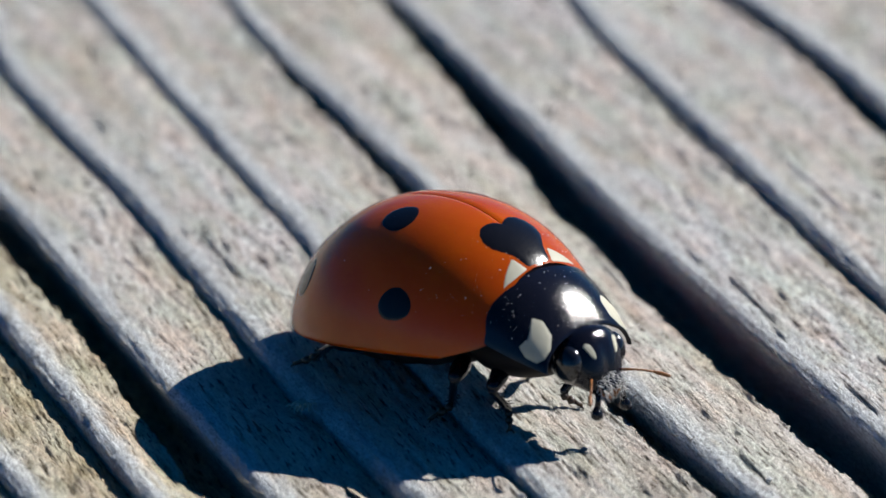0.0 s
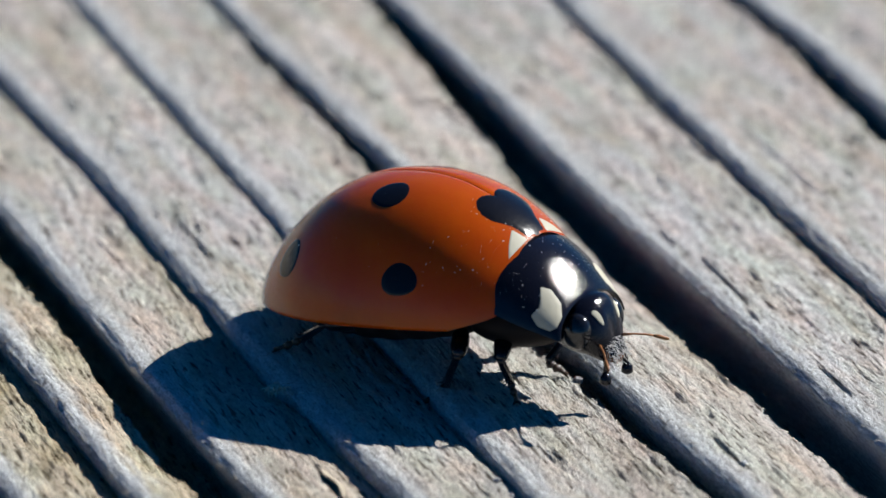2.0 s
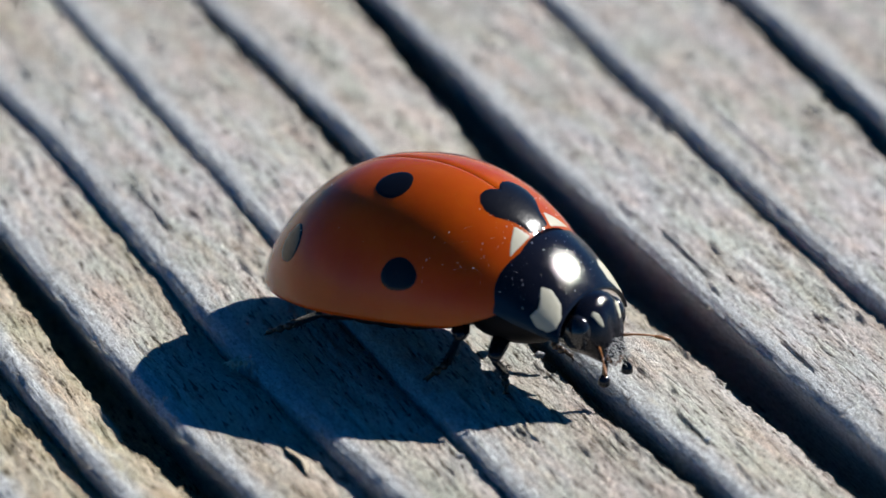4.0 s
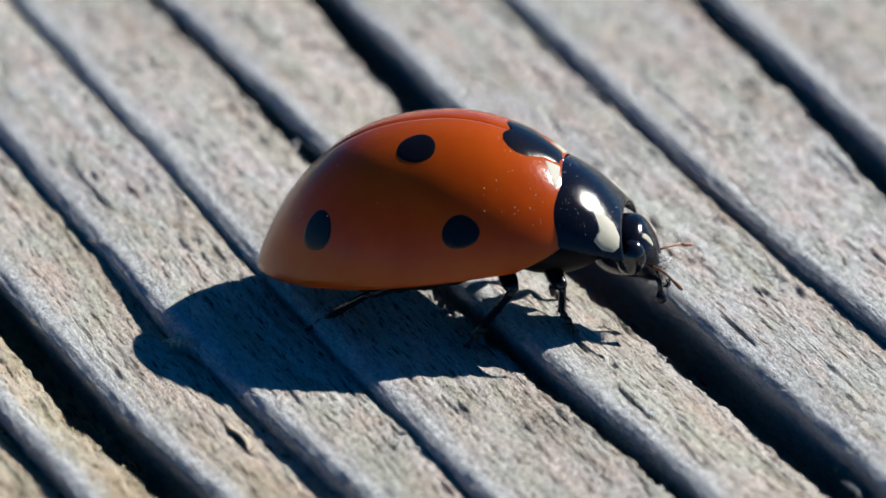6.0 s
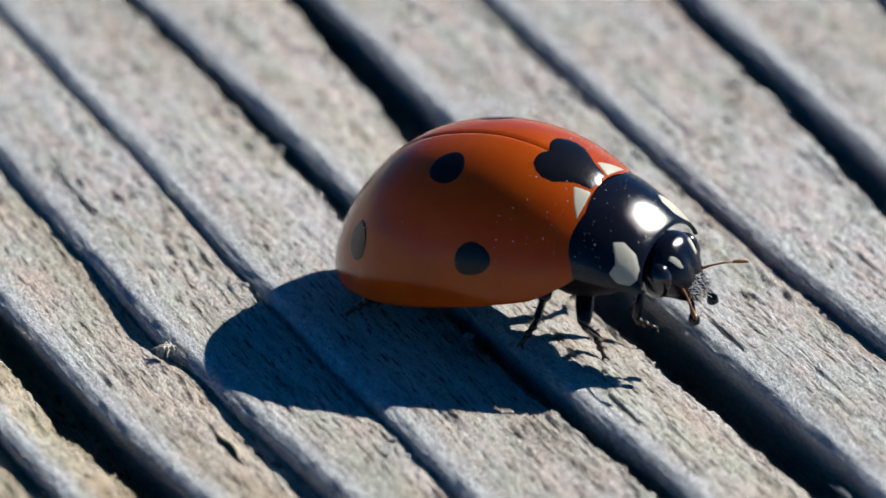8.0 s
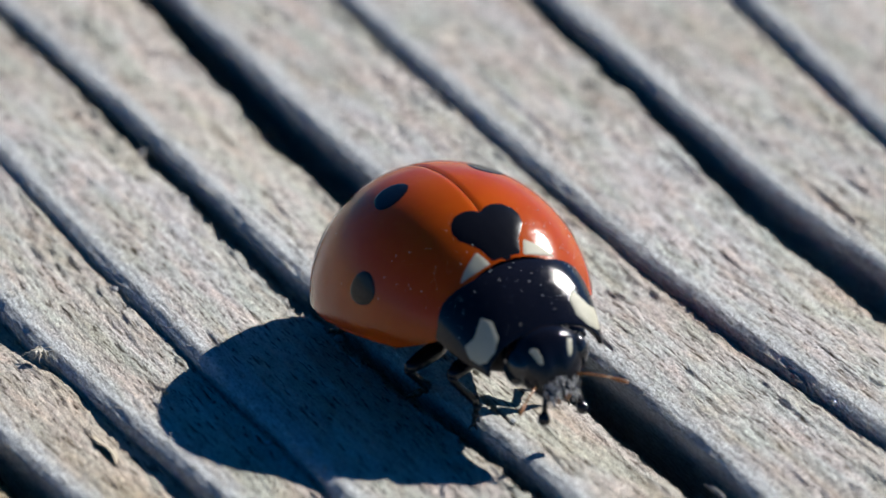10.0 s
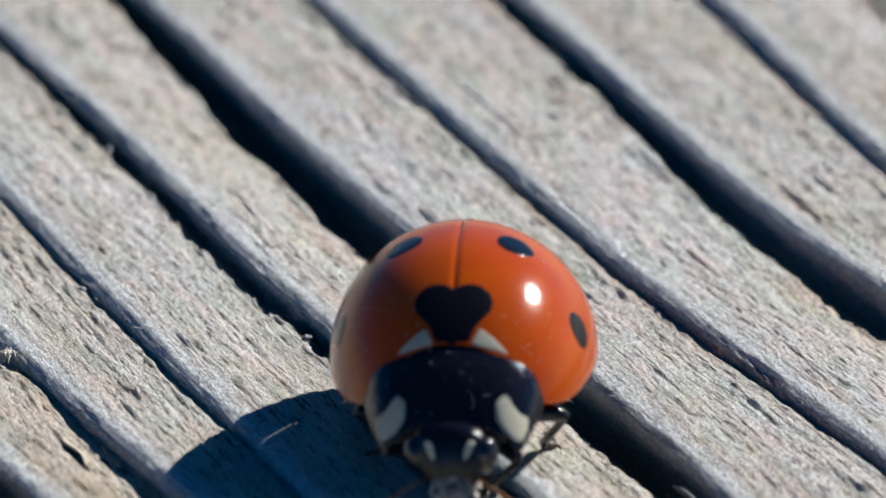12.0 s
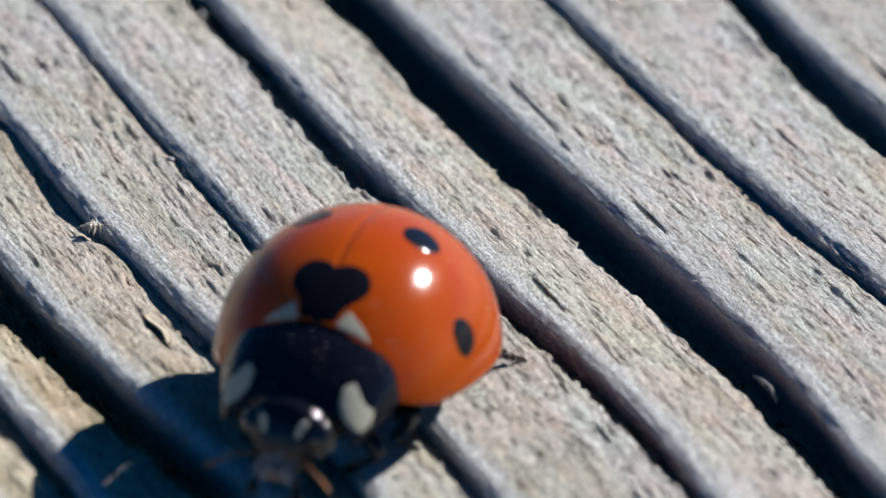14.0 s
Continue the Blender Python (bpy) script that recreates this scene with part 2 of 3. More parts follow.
def board_form(s, u):
    """Height of the wood over its ridges (arrays in mm), its undercut, how near a ridge's
    rounded edge lies, and how dirty the wood is."""
    wob = 0.20 * layered(u / 4.0, s * 0 + 3.1, 11) + 0.10 * layered(u / 0.9, s / 3.0, 17)
    z = np.zeros_like(s)
    edge = np.zeros_like(s)
    under = np.zeros_like(s)
    tone = np.zeros_like(s)
    ragged = np.zeros_like(s)
    fray = 0.5 + layered(s / 0.12, u / 0.5, 61, 3)
    rims, lips = [], []
    for k in range(len(FURROW_RIMS)):
        deep = FURROW_WIDTHS[k][3]
        rim = furrow_x(k, u) + 0.09 * layered(u / 3.2 + 7.7 * k, s * 0 + k, 23 + k)
        rim = rim + 0.03 * layered(u / 0.30, s * 0 + 5 * k, 57 + k)
        w = furrow_width(k, u) * (1 + 0.3 * layered(u / 2.6, s * 0 + 9.0 * k, 31 + k))
        for which, where, reach, share in SWELLS:
            if which == k:
                w = w * (1 + share * np.exp(-(((u - where) / reach) ** 2)))
        lip = rim - 0.60 * w + (0.15 * layered(u / 0.30, s * 0 + 2.0 * k, 41 + k, 3) + 0.12 * layered(u / 1.1, s * 0 + 4.0 * k, 45 + k, 2) + 0.13 * layered(u / 0.11, s * 0 + 6.0 * k, 49 + k, 2)) * step(0.1, 0.6, w)
        rims.append((rim, w, deep))
        lips.append(lip)
    for k in range(len(FURROW_RIMS) - 1):
        rim, w, deep = rims[k]
        lip, w2, deep2 = lips[k + 1], rims[k + 1][1], rims[k + 1][2]
        a = s - rim
        span = np.maximum(lip - rim, 0.3)
        fall = 0.50 * w2
        top = -fall * np.clip(a / span, 0, 1) ** 1.7 - ROUND * (1 - step(0.0, 0.30, a)) ** 2
        here = (a >= 0) & (s < lip)
        z = np.where(here, top, z)
        edge = np.where(here, 1 - step(0.05 + 0.2 * fray, 0.45 + 0.6 * fray, a), edge)
        ragged = np.where(here, step(0.55, 0.95, a / span), ragged)
        # the furrow on the far side of this ridge
        rim2 = rims[k + 1][0]
        b = (s - lip) / np.maximum(rim2 - lip, 0.05)
        steep = min(max((deep2 - 0.22) / 0.2, 0.0), 1.0)
        floor = -fall - (0.5 + 1.9 * steep) * deep2
        slope = step(-0.15, 0.45, b) * steep + np.clip(b, 0, 0.55) / 0.55 * (1 - steep)
        pit = np.where(b < 0.55, -fall + (floor + fall) * slope, floor + (-ROUND - floor) * step(0.86, 1.0, b))
        pit = pit - (1 - steep) * 0.55 * np.exp(-(((b - 0.84) / 0.07) ** 2)) * step(0.16, 0.30, w2)
        inside = (s >= lip) & (s < rim2)
        z = np.where(inside, pit, z)
        edge = np.where(inside, step(0.8, 0.95, b), edge)
        under = np.where(inside, (-ROUND - floor) * (0.45 + 0.1 * steep) * step(0.0, 0.6, b) * (1 - step(0.86, 1.0, b)), under)
        tone = np.where((s >= rim) & (s < rim2), np.clip(TONES[k] + 0.45 * step(4.0, 14.0, -u) * step(-1.0, -6.0, s), 0, 0.95), tone)
    bare = 1 - 0.6 * edge
    fibre = layered(s / 0.20, u / 2.4, 71) * 0.035 * bare + layered(s / 0.09, u / 0.75, 83, 2) * 0.030 * bare
    crumb = layered(s / 0.13, u / 0.42, 103, 2) * (1 + 1.2 * ragged) + 0.7 * ragged * layered(s / 0.35, u / 0.8, 107, 2)
    z = z + fibre + 0.10 * layered(s / 1.4, u / 6.0, 91) + (0.036 + 0.03 * tone) * crumb * bare
    pores = np.clip(layered(s / 0.07, u / 0.9, 97, 2) - 0.19 + 0.05 * ragged, 0, 1)
    z = z - 0.36 * pores * bare
    for x0, y0, length, width, depth in CRACKS:
        along = (u - y0) / length
        mid = x0 + 0.10 * layered(u / 0.5 + 3.0 * x0, s * 0, 131)
        mask = step(0.0, 0.25, along) * (1 - step(0.6, 1.0, along)) * np.clip(0.8 + 1.6 * layered(u / 0.3, s * 0 + x0, 137), 0.1, 1)
        z = z - depth * mask * np.exp(-((s - mid) / width) ** 2)
    return z, under, edge, tone


def board_height(s, u):
    return board_form(s, u)[0]


def spaced(lo, hi, fine, far_lo, far_hi, grow=1.25):
    mid = list(np.arange(lo, hi, fine))
    out, stepw, v = [], fine, hi
    while v < far_hi:
        out.append(v)
        stepw *= grow
        v += stepw
    out.append(far_hi)
    back, stepw, v = [], fine, lo
    while v > far_lo:
        stepw *= grow
        v -= stepw
        back.append(max(v, far_lo))
    return np.array(back[::-1] + mid + out)


def build_board():
    ss = spaced(-12.5, 17.5, 0.038, -65.0, 75.0)
    us = spaced(-20.0, 22.0, 0.07, -190.0, 210.0)
    s, u = np.meshgrid(ss, us, indexing="ij")
    z, under, edge, tone = board_form(s, u)
    n, m = s.shape
    co = np.stack([s + under, u, z], -1).reshape(-1, 3) * MM
    idx = np.arange(n * m).reshape(n, m)
    quads = np.stack([idx[:-1, :-1], idx[1:, :-1], idx[1:, 1:], idx[:-1, 1:]], -1).reshape(-1, 4)
    # sides and underside
    ring = np.concatenate([idx[:, 0], idx[-1, 1:], idx[-2::-1, -1], idx[0, -2:0:-1]])
    low = co[ring].copy()
    low[:, 2] = -28 * MM
    base = n * m
    co = np.concatenate([co, low])
    r = len(ring)
    k = np.arange(r)
    skirt = np.stack([ring, base + k, base + (k + 1) % r, ring[(k + 1) % r]], -1)
    me = bpy.data.meshes.new("wooden_board")
    me.vertices.add(len(co))
    me.vertices.foreach_set("co", co.ravel())
    faces = np.concatenate([quads, skirt])
    me.loops.add(faces.size)
    me.polygons.add(len(faces))
    me.loops.foreach_set("vertex_index", faces.ravel().astype(np.int32))
    me.polygons.foreach_set("loop_start", np.arange(0, faces.size, 4).astype(np.int32))
    me.polygons.foreach_set("use_smooth", np.ones(len(faces), bool))
    me.update(calc_edges=True)
    at = me.attributes.new("ridge_edge", "FLOAT", "POINT")
    at.data.foreach_set("value", np.concatenate([edge.ravel(), np.zeros(r)]).astype(np.float32))
    at = me.attributes.new("ridge_dirt", "FLOAT", "POINT")
    at.data.foreach_set("value", np.concatenate([tone.ravel(), np.zeros(r)]).astype(np.float32))
    me.materials.append(WOOD)
    ob = new("wooden_board", me)
    ob.rotation_euler = (0, 0, radians(20.0))
    return tagged(ob, "weathered grey-tan wooden board with deep parallel furrows", "board", kind="structure")


board = build_board()


def build_ground():
    m, t, b = material("dry_soil", rough=0.95)
    n = noise_tex(t, coords(t, (30, 30, 30)), 1.0, 6.0)
    t.links.new(ramp(t, n, [(0.3, (0.16, 0.13, 0.10)), (0.7, (0.28, 0.24, 0.19))]), b.inputs["Base Color"])
    verts, faces = sheet(lambda a, c: ((a - 0.5) * 4e6, (c - 0.5) * 4e6, -28.0), 8, 8)
    return tagged(new("ground", mesh_of("ground", verts, faces, [m])), "dry brown soil under the board", "ground", kind="structure")


build_ground()

def board_places(spots, lift=0.0):
    """Places on the wood, from the board's own axes to the world (mm)."""
    w = radians(20.0)
    zs = board_height(np.array([p[0] for p in spots]), np.array([p[1] for p in spots]))
    return [Vector((x * math.cos(w) - y * math.sin(w), x * math.sin(w) + y * math.cos(w), float(z) + lift)) for (x, y), z in zip(spots, zs)]


def board_place(x, y, lift=0.0):
    return board_places([(x, y)], lift)[0]


def build_grit():
    """Crumbs of dirt lying in the furrows."""
    m, t, b = material("grit", rough=0.7)
    n = noise_tex(t, coords(t, (6000, 6000, 6000)), 1.0, 3.0)
    t.links.new(ramp(t, n, [(0.35, (0.12, 0.12, 0.13)), (0.65, (0.42, 0.42, 0.43))]), b.inputs["Base Color"])
    rnd = random.Random(21)
    places = []
    for k, lo, hi, count in ((6, -13, -7, 22), (6, -1, 3, 14), (9, -9, 0, 30), (5, -12, -3, 8), (7, -12, -4, 8), (10, -6, 4, 8)):
        for _ in range(count):
            y = rnd.uniform(lo, hi)
            places.append((furrow_x(k, y) - 0.42 * furrow_width(k, y) + rnd.uniform(-0.04, 0.06), y))
    verts, faces = [], []
    for p in board_places(places):
        r = rnd.uniform(0.035, 0.10)
        p.z += r * 0.4
        v, f = ball(p, (r * rnd.uniform(0.7, 1.2), r * rnd.uniform(0.7, 1.2), r * 0.8), 5, 7)
        v = [tuple(q + rnd.uniform(-0.15, 0.15) * r for q in c) for c in v]
        n0 = len(verts)
        verts += v
        faces += [tuple(n0 + q for q in face) for face in f]
    return tagged(new("grit", mesh_of("grit", verts, faces, [m], False)), "small grey dirt crumbs lying in the furrows", "grit", kind="stuff")


build_grit()


def build_fibres():
    """Fine frayed wood hairs along the ridges' edges."""
    rnd = random.Random(33)
    pieces, spots = [], []
    for k in range(2, 11):
        for _ in range(110):
            y = rnd.uniform(-19, 8)
            spots.append((furrow_x(k, y) + rnd.gauss(0.02, 0.10), y))
    for p in board_places(spots, -0.01):
        d = Vector((rnd.uniform(-1, 1), rnd.uniform(-1, 1), rnd.uniform(0.1, 0.8))).normalized()
        n = rnd.uniform(0.08, 0.28)
        bend = Vector((rnd.uniform(-1, 1), rnd.uniform(-1, 1), rnd.uniform(-0.6, 0.3))) * n * 0.3
        pieces.append(tube([p, p + d * n * 0.5, p + d * n + bend], [0.008, 0.007, 0.004], 4))
    verts, faces = joined(*pieces)
    return tagged(new("wood_fibres", mesh_of("wood_fibres", verts, faces, [FIBRE])), "fine pale frayed fibres along the wood ridges", "wood fibres", kind="stuff")


FIBRE = material("pale_fibre", (0.52, 0.48, 0.40), 0.8)[0]
GREY_FIBRE = material("grey_fibre", (0.20, 0.20, 0.20), 0.8)[0]
build_fibres()


def build_splinter(name, mat, points, radii, label):
    verts, faces = tube(points, radii, 7)
    base = Vector(points[0])
    ob = new(name, mesh_of(name, [tuple(Vector(v) - base) for v in verts], faces, [mat]))
    ob.location = base * MM
    return tagged(ob, label, "splinter")


knot = board_place(-5.06, -6.18)
knot.z = -0.02
rnd = random.Random(5)
frays = []
for _ in range(46):
    d = Vector((rnd.gauss(-0.45, 0.35), rnd.gauss(-0.35, 0.45), rnd.uniform(0.05, 0.7))).normalized() * rnd.uniform(0.05, 0.22)
    curl = Vector((rnd.uniform(-0.12, 0.06), rnd.uniform(-0.14, 0.04), rnd.uniform(-0.18, -0.04)))
    root = Vector((rnd.uniform(-0.07, 0.07), rnd.uniform(-0.12, 0.10), rnd.uniform(-0.05, 0.0)))
    size = rnd.uniform(0.012, 0.026)
    frays.append(tube([root, root + d * 0.6, root + d + curl * 0.3, root + d + curl], [size, size, size * 0.8, size * 0.3], 6))
verts, faces = joined(*frays)
tuft = new("splinter", mesh_of("splinter", verts, faces, [FIBRE]))
tuft.location = knot * MM
tagged(tuft, "frayed tuft of pale wood splinters on a ridge edge", "splinter")
slip = board_place(4.45, -15.3, 0.05)
slip.z = -0.45
build_splinter("splinter", GREY_FIBRE, [slip, slip + Vector((0.10, -0.35, 0.10)), slip + Vector((0.22, -0.75, 0.16)), slip + Vector((0.30, -1.1, 0.05))],
               [0.015, 0.05, 0.045, 0.015], "thin grey splinter lying in a deep furrow")



def build_sand_grain():
    """A bright grain of quartz lying on a ridge."""
    place = board_place(1.97, -12.33, 0.04)
    rnd = random.Random(44)
    verts, faces = ball((0, 0, 0), (0.055, 0.045, 0.045), 5, 7)
    verts = [tuple(q * rnd.uniform(0.8, 1.2) for q in v) for v in verts]
    ob = new("sand_grain", mesh_of("sand_grain", verts, faces, [QUARTZ], False))
    ob.location = place * MM
    return tagged(ob, "bright white quartz grain lying on a wood ridge", "sand grain")


def build_flake():
    """A small flake of wood that has lifted beside a drying crack."""
    base = board_place(-5.36, -10.0)
    rnd = random.Random(45)

    def at(a, b):
        y = -0.65 + 1.2 * a
        wide = 0.20 * math.sin(math.pi * min(max(a, 0.04), 0.96)) ** 0.6
        x = wide * (b - 0.2) + 0.05 * math.sin(a * 7)
        return (x, y, 0.02 + 0.13 * math.sin(math.pi * a) * (1 - b) + 0.015 * rnd.random())
    top, faces = sheet(at, 14, 6)
    under = [(x, y, z - 0.05) for x, y, z in top]
    n = len(top)
    faces = faces + [tuple(n + k for k in f[::-1]) for f in faces]
    for i in range(14):
        for j in (0, 6):
            p, q = i * 7 + j, (i + 1) * 7 + j
            faces.append((p, q, n + q, n + p) if j == 0 else (q, p, n + p, n + q))
    ob = new("wood_flake", mesh_of("wood_flake", top + under, faces, [FLAKE]))
    ob.location = base * MM
    ob.rotation_euler = (0, 0, radians(20.0))
    return tagged(ob, "small tan wood flake lifted beside a crack", "wood flake")


QUARTZ = material("quartz", (0.85, 0.85, 0.83), 0.25)[0]
FLAKE = material("tan_flake", (0.42, 0.36, 0.27), 0.85)[0]
build_sand_grain()
build_flake()

# ---- the ladybird: x ahead, y to its left, z up, origin on the wood below it ----
XC, AF, AR, WIDE, TALL = -0.404, 3.696, 3.337, 2.485, 2.515


def rim_height(x):
    return 1.375 + 0.149 * (x + 0.5) - 0.013 * (x + 0.5) ** 2


def hull(x):
    k = (x - XC) / AF if x > XC else (XC - x) / AR
    return math.sqrt(max(0.0, 1 - min(k, 1.0) ** (2.0 if x > XC else 2.587)))


def shell_base(x, th, dip):
    e = hull(x)
    w = th * math.pi / 2
    y = WIDE * e * math.sin(w) * (1 - 0.298 * (max(0.0, XC - x) / AR) ** 2)
    z = rim_height(x) + TALL * e ** 1.481 * math.cos(w)
    z -= dip * math.exp(-((y / 0.05) ** 2)) * min(1.0, e * 3)
    return Vector((x, y, z))


def shell_point(x, th, side, off=0.0, dip=0.03):
    """A place on the wing cases, lifted by off: th 0 at the seam, 1 at the rim."""
    p = shell_base(x, th, dip)
    if off:
        ahead = shell_base(x + 0.02, th, 0.0) - shell_base(x - 0.02, th, 0.0)
        across = shell_base(x, th + 0.01, 0.0) - shell_base(x, th - 0.01, 0.0)
        p = p + off * ahead.cross(across).normalized()
    return (p.x, side * p.y, p.z)


def shell_front(th):
    return 2.244 + 0.55 * th**2 - 1.20 * th**10


def shell_x(a, th):
    """a 0 at the tail, 1 at the front edge."""
    tail = XC - AR
    return tail + (shell_front(th) - tail) * (1 - math.cos(a * math.pi * 0.5))


def wing_case(side, parent):
    nu, nv = 80, 66

    def at(a, b):
        if b <= 60 / 66:
            th = b / (60 / 66)
            p = shell_point(shell_x(a, th), th, side)
            return (p[0], max(abs(p[1]), 0.006) * side, p[2])
        k = (b - 60 / 66) * 11  # the rim folds under
        x = shell_x(a, 1.0)
        p = shell_point(x, 1.0, side)
        inner = 1 - 0.16 * k
        return (XC + (p[0] - XC) * (1 - 0.05 * k), p[1] * inner, p[2] - 0.10 * math.sin(k * math.pi * 0.9) + 0.10 * k)
    verts, faces = sheet(at, nu, nv)
    if side > 0:
        faces = [f[::-1] for f in faces]
    ob = part("wing_case", mesh_of("wing_case", verts, faces, [RED]), parent)
    return ob


def shell_patch(name, side, parent, x0, th0, rx, rth, mat, wave=0.06, off=0.010, seed=1, rings=9, sides=32):
    """A thin round plate lying on the wing case."""
    rnd = random.Random(seed)
    ph = [rnd.uniform(0, 6.28) for _ in range(3)]

    def at(a, b):
        w = 2 * math.pi * b
        r = a * (1 + wave * math.sin(2 * w + ph[0]) + wave * 0.6 * math.sin(3 * w + ph[1]))
        o = off if a < 0.97 else -0.006
        th = th0 + rth * r * math.sin(w)
        return shell_point(x0 + rx * r * math.cos(w), abs(th), side if th > 0 else -side, o, 0.03 if th0 > 0 else 0.0)
    verts, faces = sheet(at, rings, sides, True)
    if side < 0:
        faces = [f[::-1] for f in faces]
    return part(name, mesh_of(name, verts, faces, [mat]), parent)


def rounded(corners, rounds=2):
    """A closed outline with its corners cut round."""
    pts = [Vector(p) for p in corners]
    pts = [q for p, n in zip(pts, pts[1:] + pts[:1]) for q in (p, p.lerp(n, 0.33), p.lerp(n, 0.67))]
    for _ in range(rounds):
        pts = [q for p, n in zip(pts, pts[1:] + pts[:1]) for q in (p.lerp(n, 0.25), p.lerp(n, 0.75))]
    return pts


def plate(name, corners, place, mat, parent, flip, label="", rings=6):
    """A thin plate with the given outline, laid on a curved surface by place(a, b, lift)."""
    edge = rounded(corners)
    mid = sum(edge, Vector((0, 0))) / len(edge)

    def at(a, b):
        p = mid.lerp(edge[int(round(b * len(edge))) % len(edge)], max(a, 0.01))
        return place(p.x, p.y, 1.0 if a < 0.97 else -0.6)
    verts, faces = sheet(at, rings, len(edge), True)
    if flip:
        faces = [f[::-1] for f in faces]
    return part(name, mesh_of(name, verts, faces, [mat]), parent, label)


def neck_point(a, c, off=0.0):
    """The neck shield: a 0 at its back edge, 1 at its front, which folds in past 1; c -1 to 1 across."""
    fold = max(a - 1.0, 0.0) / 0.1
    a, tuck = min(max(a, 0.0), 1.0), min(a, 0.0)
    w = c * math.pi / 2 * 0.98
    arch = max(math.cos(w), 0.0)
    half = 1.63 - 0.43 * a ** 1.8
    back, front = 2.08 - 0.16 * c * c, 3.44 + 0.14 * c * c
    top = 3.15 - 0.27 * a - 0.66 * a * a
    low = 2.08 - 0.50 * a
    p = Vector((back + (front - back) * a + 1.6 * tuck, half * math.sin(w), low + (top - low) * arch ** 0.92 + 0.9 * tuck))
    # a narrow turned-up margin along the sides
    p.y += 0.05 * math.copysign(1.0, c) * max(0.0, abs(c) - 0.9) * 10 * (1 - a)
    p = p.lerp(Vector((3.25, p.y * 0.72, 1.85 + (p.z - 1.85) * 0.72)), 0.22 * fold)
    nrm = Vector((0.15 + 0.55 * a, math.sin(w) * 0.9, arch + 0.15)).normalized()
    return tuple(p + off * nrm)


def build_ladybird():
    bug = new("ladybird")
    tagged(bug, "red seven-spot ladybird with black spots walking on weathered wood", "ladybird")
    for side in (-1, 1):
        case = wing_case(side, bug)
        shell_patch("spot", side, case, -0.455, 0.273, 0.37, 0.105, SPOT, seed=2 + side)
        shell_patch("spot", side, case, 0.536, 0.744, 0.35, 0.095, SPOT, seed=5 + side)
        shell_patch("spot", side, case, -2.289, 0.657, 0.29, 0.135, SPOT, seed=9 + side)
        plate("pale_patch", [(1.93, 0.16), (2.23, 0.12), (2.24, 0.25), (2.22, 0.40), (2.08, 0.29)],
              lambda x, th, lift: shell_point(x, th, side, 0.006 * lift), PALE, case, side > 0)
    half = [(1.24, 0.0), (1.13, 0.04), (1.08, 0.09), (1.10, 0.15), (1.22, 0.20), (1.40, 0.23), (1.62, 0.225), (1.80, 0.185), (1.96, 0.145), (2.245, 0.115)]
    plate("spot", half + [(x, -th) for x, th in half[:0:-1]],
          lambda x, th, lift: shell_point(x, abs(th), 1 if th > 0 else -1, 0.012 * lift, 0.0), SPOT, bug, True)
    verts, faces = sheet(lambda a, b: neck_point(a * 1.24 - 0.14, b * 2 - 1), 34, 56)
    shield = part("neck_shield", mesh_of("neck_shield", verts, faces, [BLACK]), bug, "glossy black neck shield with two cream patches")
    for side in (-1, 1):
        plate("pale_patch", [(0.60, 0.46), (0.68, 0.60), (0.70, 0.70), (0.64, 0.84), (0.74, 0.93), (0.88, 0.92), (0.96, 0.80), (0.98, 0.60), (0.90, 0.44), (0.72, 0.39)],
              lambda a, c, lift: neck_point(a, side * c, 0.012 * lift), PALE, shield, side < 0, "cream corner patch")
    # body below the wing cases
    def trunk(a, b):
        w = 2 * math.pi * b
        x = -3.1 + 5.1 * a
        r = math.sin(math.pi * min(max(a, 0.001), 0.999)) ** 0.5
        ring = 1 + 0.02 * math.cos(a * 2 * math.pi * 9)
        return (x, 1.75 * r * ring * math.cos(w), rim_height(x) - 0.02 + (0.42 if math.sin(w) > 0 else 0.80) * r * ring * math.sin(w))
    verts, faces = sheet(trunk, 48, 28, True)
    part("abdomen", mesh_of("abdomen", verts, faces, [DARK]), bug, "black ringed underside")
    verts, faces = ball((2.0, 0, 1.55), (1.15, 1.2, 0.60), 14, 20)
    part("chest", mesh_of("chest", verts, faces, [DARK]), bug)
    # head
    def head_at(a, b):
        th, w = math.pi * a, 2 * math.pi * b
        front = max(0.0, math.cos(th))
        x = 3.26 + (0.57 if math.cos(th) > 0 else 0.80) * math.cos(th)
        y = (0.76 - 0.16 * front) * math.sin(th) ** 0.75 * math.cos(w)
        z = 1.92 + 0.60 * math.sin(th) ** 0.75 * math.sin(w) - 0.45 * front ** 2
        dent = 0.05 * math.exp(-((y / 0.10) ** 2)) * max(0.0, math.sin(w)) * front
        return (x - dent, y, z)
    verts, faces = sheet(head_at, 24, 32, True)
    head = part("head", mesh_of("head", verts, faces, [BLACK]), bug, "small black head with two cream spots")
    for side in (-1, 1):
        verts, faces = ball((3.28, 0.60 * side, 1.90), (0.30, 0.26, 0.37), 16, 20)
        part("eye", mesh_of("eye", verts, faces, [EYE]), head)

        def on_head(p, q, lift):
            turn = q if side > 0 else 0.5 - q
            x, y, z = head_at(p, turn)
            d = Vector((x - 3.2, y, z - 1.8)).normalized() * 0.014 * lift
            return (x + d.x, y + d.y, z + d.z)
        plate("pale_spot", [(0.24, 0.138), (0.23, 0.158), (0.28, 0.170), (0.34, 0.168), (0.38, 0.152), (0.38, 0.128), (0.34, 0.130), (0.28, 0.130)],
              on_head, PALE, head, side < 0, "cream spot beside the eye")
